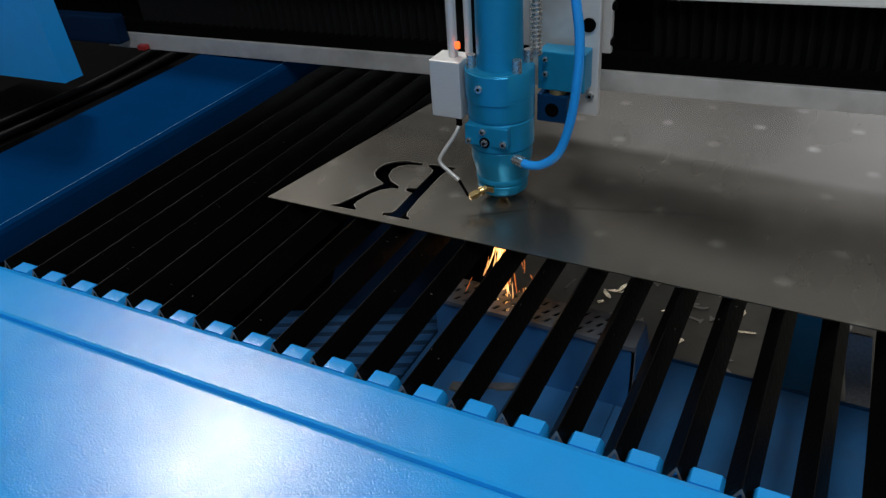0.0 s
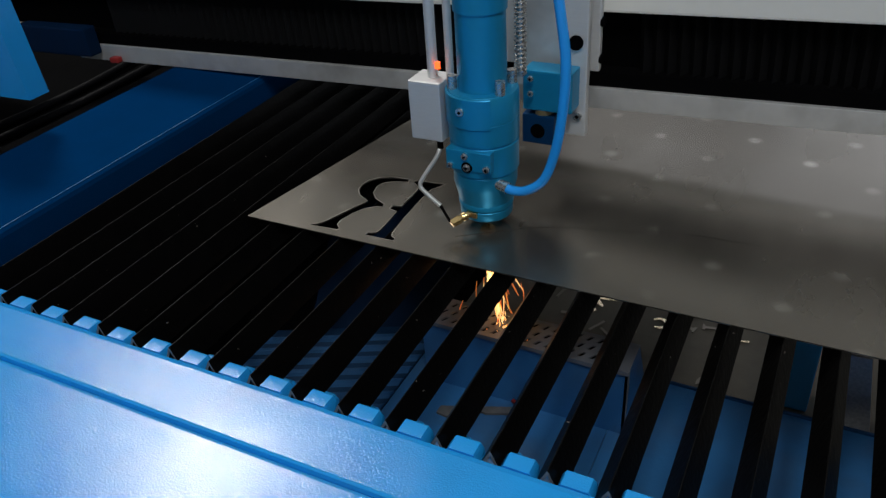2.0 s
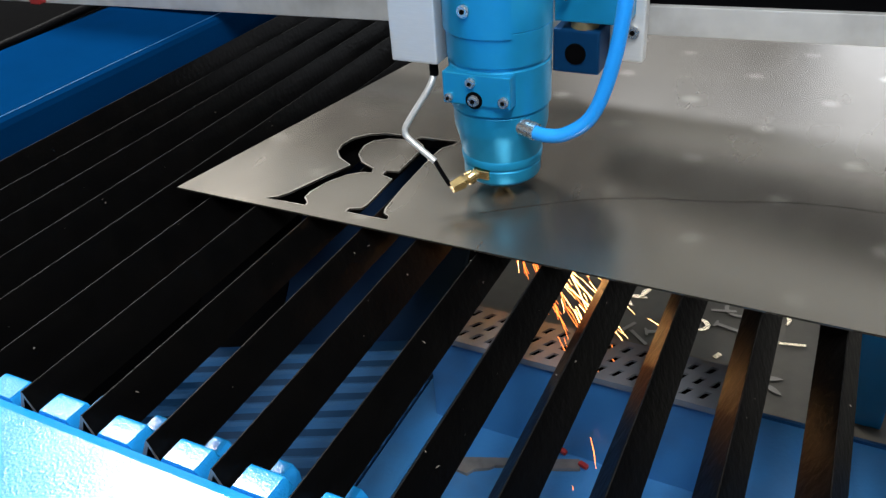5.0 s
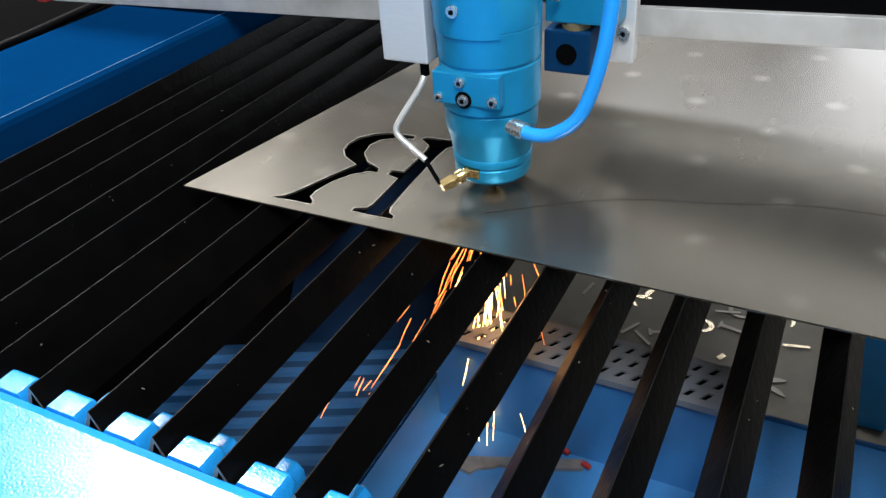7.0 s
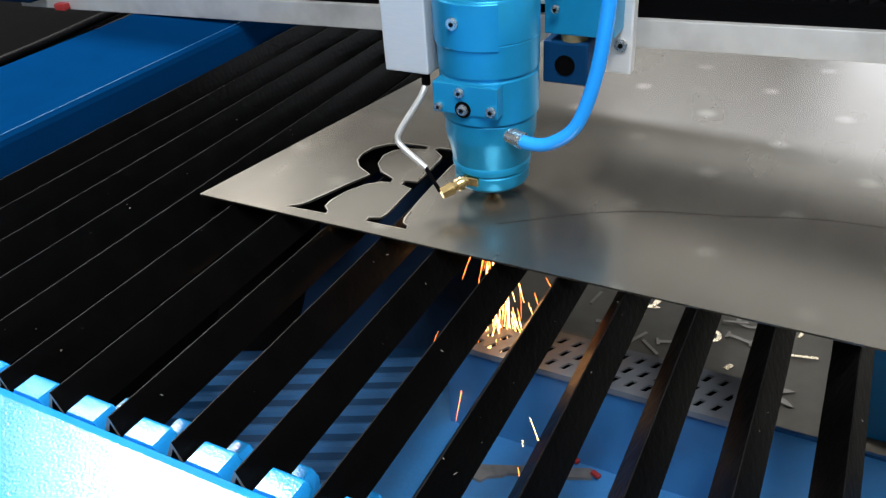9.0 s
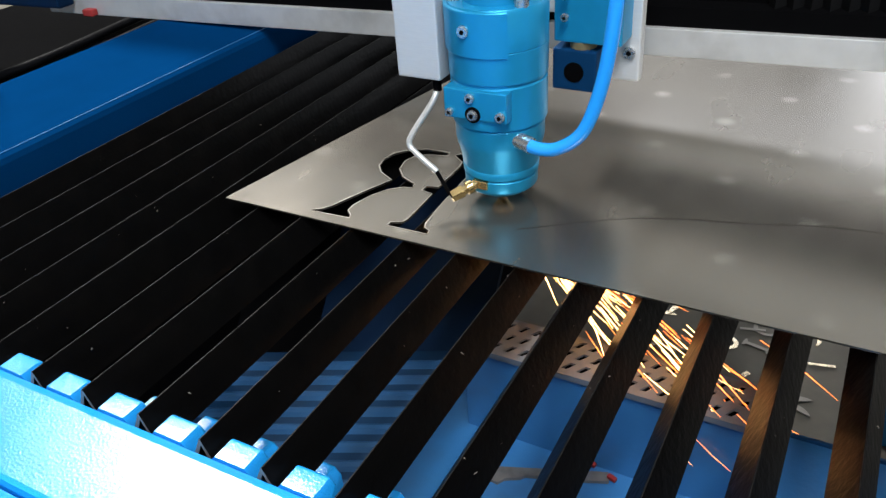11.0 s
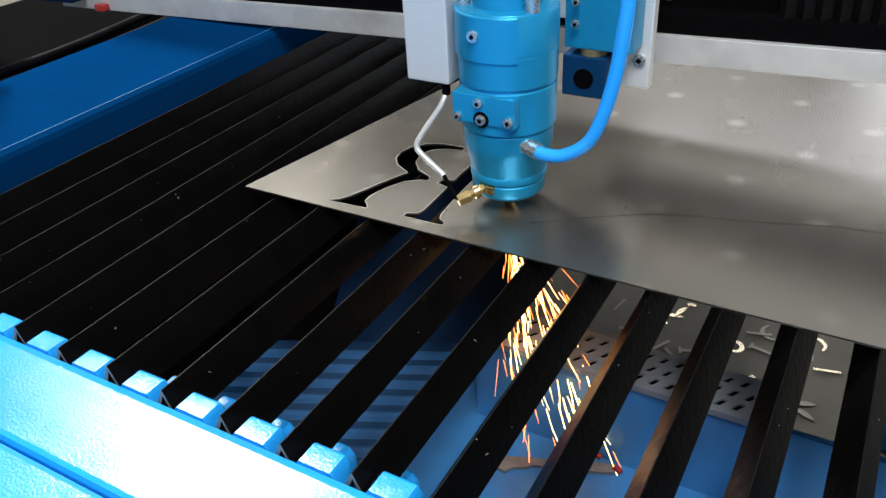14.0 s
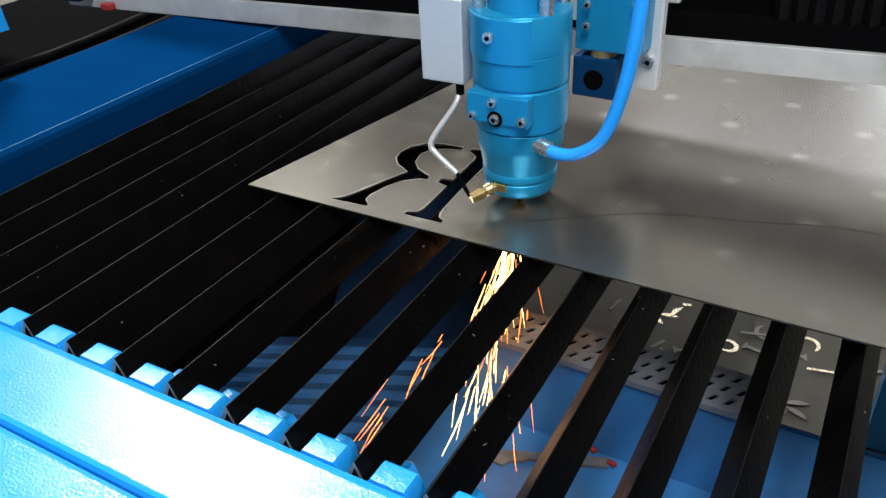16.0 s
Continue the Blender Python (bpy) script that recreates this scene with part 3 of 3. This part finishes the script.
def screw(parent, x, y, z, r, depth=0.0025, name="screw"):
    bm = cyl((x, y, z), (x, y - depth, z), r, n=16)
    add_cyl(bm, (x, y - depth, z), (x, y - depth - 0.0008, z), r * 0.8, n=16)
    s = part(name, bm, SCREW, parent, smooth=True)
    # no hole is cut: a black disc gives the dark of the socket
    part("socket", cyl((x, y - depth - 0.0007, z), (x, y - depth - 0.0012, z), r * 0.42, n=6), BLACK, s)
    return s


def sleeve(r0, r1, a0, a1, z0, z1, n=32):
    """A thick curved plate round the head's axis between two bearings, in degrees, with small chamfers."""
    c = 0.0006
    prof = [(r0, z0), (r1 - c, z0), (r1, z0 + c), (r1, z1 - c), (r1 - c, z1), (r0, z1)]
    bm = bmesh.new()
    rings = []
    for k in range(n + 1):
        a = radians(a0 + (a1 - a0) * k / n)
        rings.append([bm.verts.new((HX + rr * math.cos(a), HY + rr * math.sin(a), z)) for rr, z in prof])
    for p, q in zip(rings, rings[1:]):
        for i in range(len(prof)):
            j = (i + 1) % len(prof)
            bm.faces.new((p[i], p[j], q[j], q[i]))
    bm.faces.new(rings[0])
    bm.faces.new(rings[-1])
    return bm


def build_head():
    h = thing("laser_head", "blue anodised laser cutting head with steel screws", "laser head")
    prof = [(0.0001, 0.0205), (0.026, 0.0205), (0.0298, 0.0235), (0.0308, 0.0255), (0.0308, 0.034), (0.0296, 0.035), (0.0296, 0.0365), (0.0318, 0.0375),
            (0.0322, 0.0425), (0.0316, 0.0435), (0.0338, 0.0565), (0.0358, 0.064), (0.0366, 0.068), (0.0368, 0.0815), (0.0358, 0.0825), (0.0358, 0.084), (0.0388, 0.085),
            (0.0388, 0.118), (0.0375, 0.119), (0.0375, 0.121), (0.0392, 0.122), (0.0395, 0.146), (0.0389, 0.1465), (0.0395, 0.147),
            (0.0395, 0.176), (0.038, 0.1785), (0.0001, 0.1785)]
    part("body", lathe(prof, HX, HY, 64), TEAL, h, smooth=True)
    part("nozzle", lathe([(0.0001, 0.0095), (0.003, 0.0095), (0.010, 0.0205), (0.0001, 0.0205)], HX, HY, 24), BRASS, h, "copper nozzle", smooth=True)
    part("front_plate", box(HX - 0.029, HX + 0.0245, HY - 0.0404, HY - 0.02, 0.0935, 0.1178, bevel=0.0012), TEAL, h)
    part("flat_block", sleeve(0.0385, 0.0412, -196, -55, 0.1432, 0.1772), TEAL, h, smooth=True)
    part("tube", lathe([(0.0268, 0.178), (0.0268, 0.262), (0.0285, 0.2625), (0.0285, 0.34)], HX, HY, 48), TEAL, h, smooth=True)
    fy = HY - 0.0404
    screw(h, HX - 0.009, HY - 0.0398, 0.163, 0.0046)
    screw(h, HX - 0.006, fy, 0.1115, 0.0038)
    screw(h, HX - 0.024, fy, 0.0985, 0.0032)
    screw(h, HX + 0.0195, fy, 0.0995, 0.0040)
    # black disc coloured in as the dark of the recess
    part("centre_recess", cyl((HX - 0.004, fy + 0.0005, 0.098), (HX - 0.004, fy - 0.0006, 0.098), 0.0066, n=20), BLACK, h)
    screw(h, HX - 0.004, fy - 0.0003, 0.098, 0.0043, 0.002)
    for a in (-150, -32, 35, 148):
        x, y = HX + 0.033 * math.cos(radians(a)), HY + 0.033 * math.sin(radians(a))
        part("cap_bolt", cyl((x, y, 0.178), (x, y, 0.193), 0.0055, n=16), SCREW, h, smooth=True)
    # brass sensor connector at the nozzle
    a, b = Vector((HX - 0.006, HY - 0.027, 0.033)), Vector((HX - 0.0235, HY - 0.0475, 0.0255))
    part("sensor_plug", cyl(a, a.lerp(b, 0.7), 0.0042, n=6), BRASS, h, "brass sensor plug")
    part("plug_collar", cyl(a.lerp(b, 0.3), a.lerp(b, 0.48), 0.0056, n=16), BRASS, h, smooth=True)
    part("plug_nut", cyl(a.lerp(b, 0.62), b, 0.0060, 0.0052, n=6), BRASS, h)
    part("clamp", box(HX - 0.012, HX + 0.002, HY - 0.0325, HY - 0.02, 0.0285, 0.036, bevel=0.001), BRASS, h)
    return h


def build_sensor():
    s = thing("height_sensor", "silver height sensor box with amber light", "sensor")
    bx = (0.174, 0.213, 0.315, 0.352)
    part("case", box(*bx, 0.114, 0.183, bevel=0.0015), ALU, s)
    part("rod", cyl((0.196, 0.335, 0.183), (0.196, 0.335, 0.33), 0.0058, n=16), ALU, s, smooth=True)
    part("rod", cyl((0.212, 0.345, 0.183), (0.212, 0.345, 0.33), 0.0045, n=16), ALU, s, smooth=True)
    part("lamp", cyl((0.2065, 0.327, 0.196), (0.2065, 0.327, 0.203), 0.003, n=12), AMBER, s, "glowing amber indicator")
    part("socket", cyl((0.206, 0.322, 0.114), (0.206, 0.322, 0.103), 0.0035, n=12), BLACK, s)
    w = [(0.206, 0.322, 0.104), (0.2035, 0.315, 0.094), (0.190, 0.303, 0.07), (0.188, 0.300, 0.062), (0.193, 0.299, 0.056), (0.213, 0.299, 0.041)]
    part("cable", tube(w, 0.0025, 10), WIRE, s, "pale braided cable", smooth=True)
    part("cable_end", tube([(0.213, 0.299, 0.041), (0.221, 0.295, 0.0335), (0.229, 0.291, 0.0265)], 0.0018, 8), BLACK, s, smooth=True)
    return s


def build_carriage():
    c = thing("z_carriage", "silver and blue vertical carriage plate", "carriage")
    part("back_plate", box(0.2, 0.337, 0.495, 0.505, 0.145, 0.34, bevel=0.002), ALU, c)
    part("column", box(0.306, 0.336, 0.45, 0.462, 0.079, 0.34, bevel=0.002), ALU, c)
    part("slide", box(0.24, 0.306, 0.462, 0.494, 0.13, 0.34, bevel=0.002), ALU_BEAM, c)
    part("bracket", box(0.268, 0.328, 0.42, 0.45, 0.119, 0.168, bevel=0.002), TEAL, c)
    part("bracket_arm", box(0.267, 0.307, 0.42, 0.455, 0.076, 0.113, bevel=0.002), TEAL_SHADED, c)
    part("cap", cyl((0.291, 0.432, 0.1128), (0.291, 0.432, 0.1192), 0.0115, n=24), BRASS_OLD, c, "tarnished brass cap", smooth=True)
    # bore is a black disc on the face, its dark put in as colour
    part("bore", cyl((0.287, 0.4202, 0.093), (0.287, 0.419, 0.093), 0.009, n=20), BLACK, c)
    for x, y, z in ((0.3265, 0.45, 0.105), (0.28, 0.415, 0.16), (0.28, 0.415, 0.142), (0.322, 0.415, 0.165)):
        screw(c, x, y, z, 0.0055 if z == 0.105 else 0.0035)
    part("bolt", cyl((0.322, 0.45, 0.195), (0.322, 0.447, 0.195), 0.0085, n=18), BLACK, c)
    for z in (0.16, 0.205, 0.25):
        part("side_bolt", cyl((0.336, 0.5, z), (0.340, 0.5, z), 0.006, n=14), BLACK, c)
    # ball screw with visible thread
    bm = cyl((0.284, 0.374, 0.18), (0.284, 0.374, 0.34), 0.0052, n=14)
    part("screw_core", bm, SCREW, c, smooth=True)
    coil = [(0.284 + 0.0062 * math.cos(a), 0.374 + 0.0062 * math.sin(a), 0.182 + 0.005 * a / (2 * math.pi)) for a in [k * math.pi / 4 for k in range(8 * 28)]]
    part("thread", tube(coil, 0.0013, 6, 1), SCREW, c, smooth=True)
    return c


def build_hose():
    h = thing("gas_hose", "bright blue plastic gas hose with push fitting", "hose")
    pts = [(0.287, 0.312, 0.0735), (0.300, 0.310, 0.0715), (0.316, 0.311, 0.0745), (0.334, 0.313, 0.09), (0.346, 0.314, 0.125),
           (0.353, 0.314, 0.17), (0.355, 0.315, 0.22), (0.349, 0.316, 0.266), (0.335, 0.32, 0.34)]
    part("pipe", tube(pts, 0.0053, 16), HOSE, h, smooth=True)
    part("fitting", cyl((0.276, 0.316, 0.0745), (0.293, 0.311, 0.0725), 0.0066, n=14), SCREW, h, "steel push fitting", smooth=True)
    return h


MOVERS = [build_head(), build_sensor(), build_carriage(), build_hose()]


# ---- sparks ----
def build_sparks(seed, count, spread, near, far, thick, mat, label):
    """A spray of glowing streaks that shoots down from the cut, some of them bouncing off."""
    rng = random.Random(seed)
    bm = bmesh.new()
    for k in range(count):
        a = rng.uniform(0, 2 * math.pi)
        tilt = min(abs(rng.gauss(0, spread)), 0.55)
        d = Vector((math.sin(tilt) * math.cos(a), math.sin(tilt) * math.sin(a), -math.cos(tilt)))
        s = near + (far - near) * rng.random() ** 1.6
        n = rng.uniform(0.008, 0.045) * (0.4 + s / far)
        r = thick * rng.uniform(0.5, 1.2)
        bend = Vector((rng.uniform(-1, 1), rng.uniform(-1, 1), -0.6)) * 0.08 * n
        p = d * s
        add_cyl(bm, p, p + d * n * 0.5 + bend, r * 0.6, r, n=5)
        add_cyl(bm, p + d * n * 0.5 + bend, p + d * n + bend * 3, r, r * 0.3, n=5)
    return tagged(part("spark_spray", bm, mat), label, "sparks", kind="stuff")


SPRAYS = [build_sparks(3, 60, 0.15, 0.04, 0.27, 0.00045, SPARK, "orange glowing sparks falling below the sheet"),
          build_sparks(5, 70, 0.13, 0.02, 0.2, 0.0004, SPARK_HOT, "white-hot sparks falling below the sheet"),
          build_sparks(8, 34, 0.26, 0.05, 0.24, 0.0004, SPARK, "scattered orange sparks below the sheet"),
          build_sparks(9, 60, 0.08, 0.015, 0.13, 0.00045, SPARK_HOT, "dense white-hot jet of sparks under the cut")]
bm = bmesh.new()
bmesh.ops.create_icosphere(bm, subdivisions=2, radius=0.0032, matrix=Matrix.Diagonal((1.2, 1.2, 0.22, 1)))
GLOWING = tagged(part("cut_glow", bm, GLOW, smooth=True), "white-hot glowing melt under the cut", "glow")
build_slats()


def motions():
    for ob in MOVERS:
        walk(ob, [(t, pose(x, y, 0)) for t, x, y in HEAD])
    walk(GANTRY, [(t, pose(0, y, 0)) for t, x, y in HEAD])


    def at(t):
        for a, b in zip(HEAD, HEAD[1:]):
            if t <= b[0]:
                k = (t - a[0]) / (b[0] - a[0])
                return a[1] + k * (b[1] - a[1]), a[2] + k * (b[2] - a[2])
        return HEAD[-1][1:]
    # the glow is lowered to light the slats, raised into the sheet to hide it: seconds, strength
    blow = [(0, 0.5), (1, 0.5), (2, 0.7), (2.5, 0.9), (3, 0.8), (3.5, 1), (4, 0.8), (4.2, 1), (6.3, 0.1), (6.5, 0), (6.8, 0.3), (7, 0.9), (7.3, 0), (7.6, 0),
            (8, 0.8), (8.2, 0.8), (10.3, 0.9), (10.5, 0.1), (10.7, 1), (11, 1), (11.3, 0.2), (11.5, 0.3), (12, 0.6), (12.5, 0.3), (13, 0.2), (13.5, 0.9),
            (14, 0.6), (14.5, 0.7), (15, 0.5), (15.5, 0.7), (16, 1)]
    walk(GLOWING, [(t, pose(HX + at(t)[0], HY + at(t)[1], 0.0067 - 0.0036 * b)) for t, b in blow])
    # the sprays swing with the cut: seconds, lean to the right, lean to the front (degrees)
    orange = [(0, 2, 8), (2, 8, 4), (2.5, 26, 2), (3, 48, 2), (4.2, 52, 2), (6.3, -16, 20), (7, -20, 24), (7.3, -16, -50), (7.7, -16, -50),
              (8, -14, 20), (8.2, -14, 20), (10.3, 10, 10), (10.6, 18, 12), (11, 62, 3), (12.3, 58, 2), (12.6, 50, -40), (13.2, 50, -40),
              (13.5, 58, 2), (14.2, -6, 14), (14.5, -24, 24), (15.3, -28, 32), (16, -36, 38)]
    hot = [(0, 0, 8), (2, 6, 6), (3, 42, 4), (4.2, 46, 4), (6.3, -20, -60), (6.7, -10, -40), (7, 2, 14), (7.3, -4, -60), (7.7, -4, -60),
           (8.2, 8, 10), (10.3, 8, 14), (10.6, 14, 12), (11, 56, 5), (11.5, 50, -2), (12, 46, 4), (12.6, 10, -30), (13.2, 10, -24), (13.5,
           30, 8), (14, 24, 8), (14.5, 4, 14), (16, 0, 18)]
    scattered = [(0, 12, 0), (2, 14, 0), (3, 40, -4), (4.2, 42, -4), (6.3, 0, -10), (8.2, 14, 10), (10.3, 14, 14), (11, 58, 2), (12.3, 56,
                 2), (12.6, 48, -30), (13.2, 48, -30), (13.5, 56, 2), (14.5, 6, 16), (16, 2, 24)]
    jet = [(0, 2, 10), (2, 4, 10), (3, 36, 9), (4.2, 38, 9), (6.3, -10, -62), (6.8, -6, -40), (7, 0, 16), (7.3, 0, -62), (7.7, 0, -62),
           (8.2, 4, 14), (10.3, 6, 14), (10.5, 12, -50), (11, 50, 9), (11.4, 22, -40), (12, 16, 4), (12.5, 8, -50), (13.1, 6, -40), (13.5,
           26, 14), (14, 20, 14), (14.5, 2, 14), (15, -6, 14), (16, -6, 16)]
    swing = (orange, hot, scattered, jet)
    rng = random.Random(4)
    for n, ob in enumerate(SPRAYS):
        rows = []
        for k in range(161):
            t = k / 10
            x, y = at(t)
            for a, b in zip(swing[n], swing[n][1:]):
                if a[0] <= t <= b[0]:
                    f = (t - a[0]) / (b[0] - a[0])
                    lx, ly = a[1] + f * (b[1] - a[1]), a[2] + f * (b[2] - a[2])
            lean = pose(0, 0, 0, -ly + rng.uniform(-5, 5), -lx + rng.uniform(-5, 5), 0)
            rows.append((t, pose(HX + x, HY + y, 0.002) @ lean @ pose(0, 0, 0, 0, 0, (k * 53 * (1 if n else -1)) % 360)))
        walk(ob, rows)


motions()
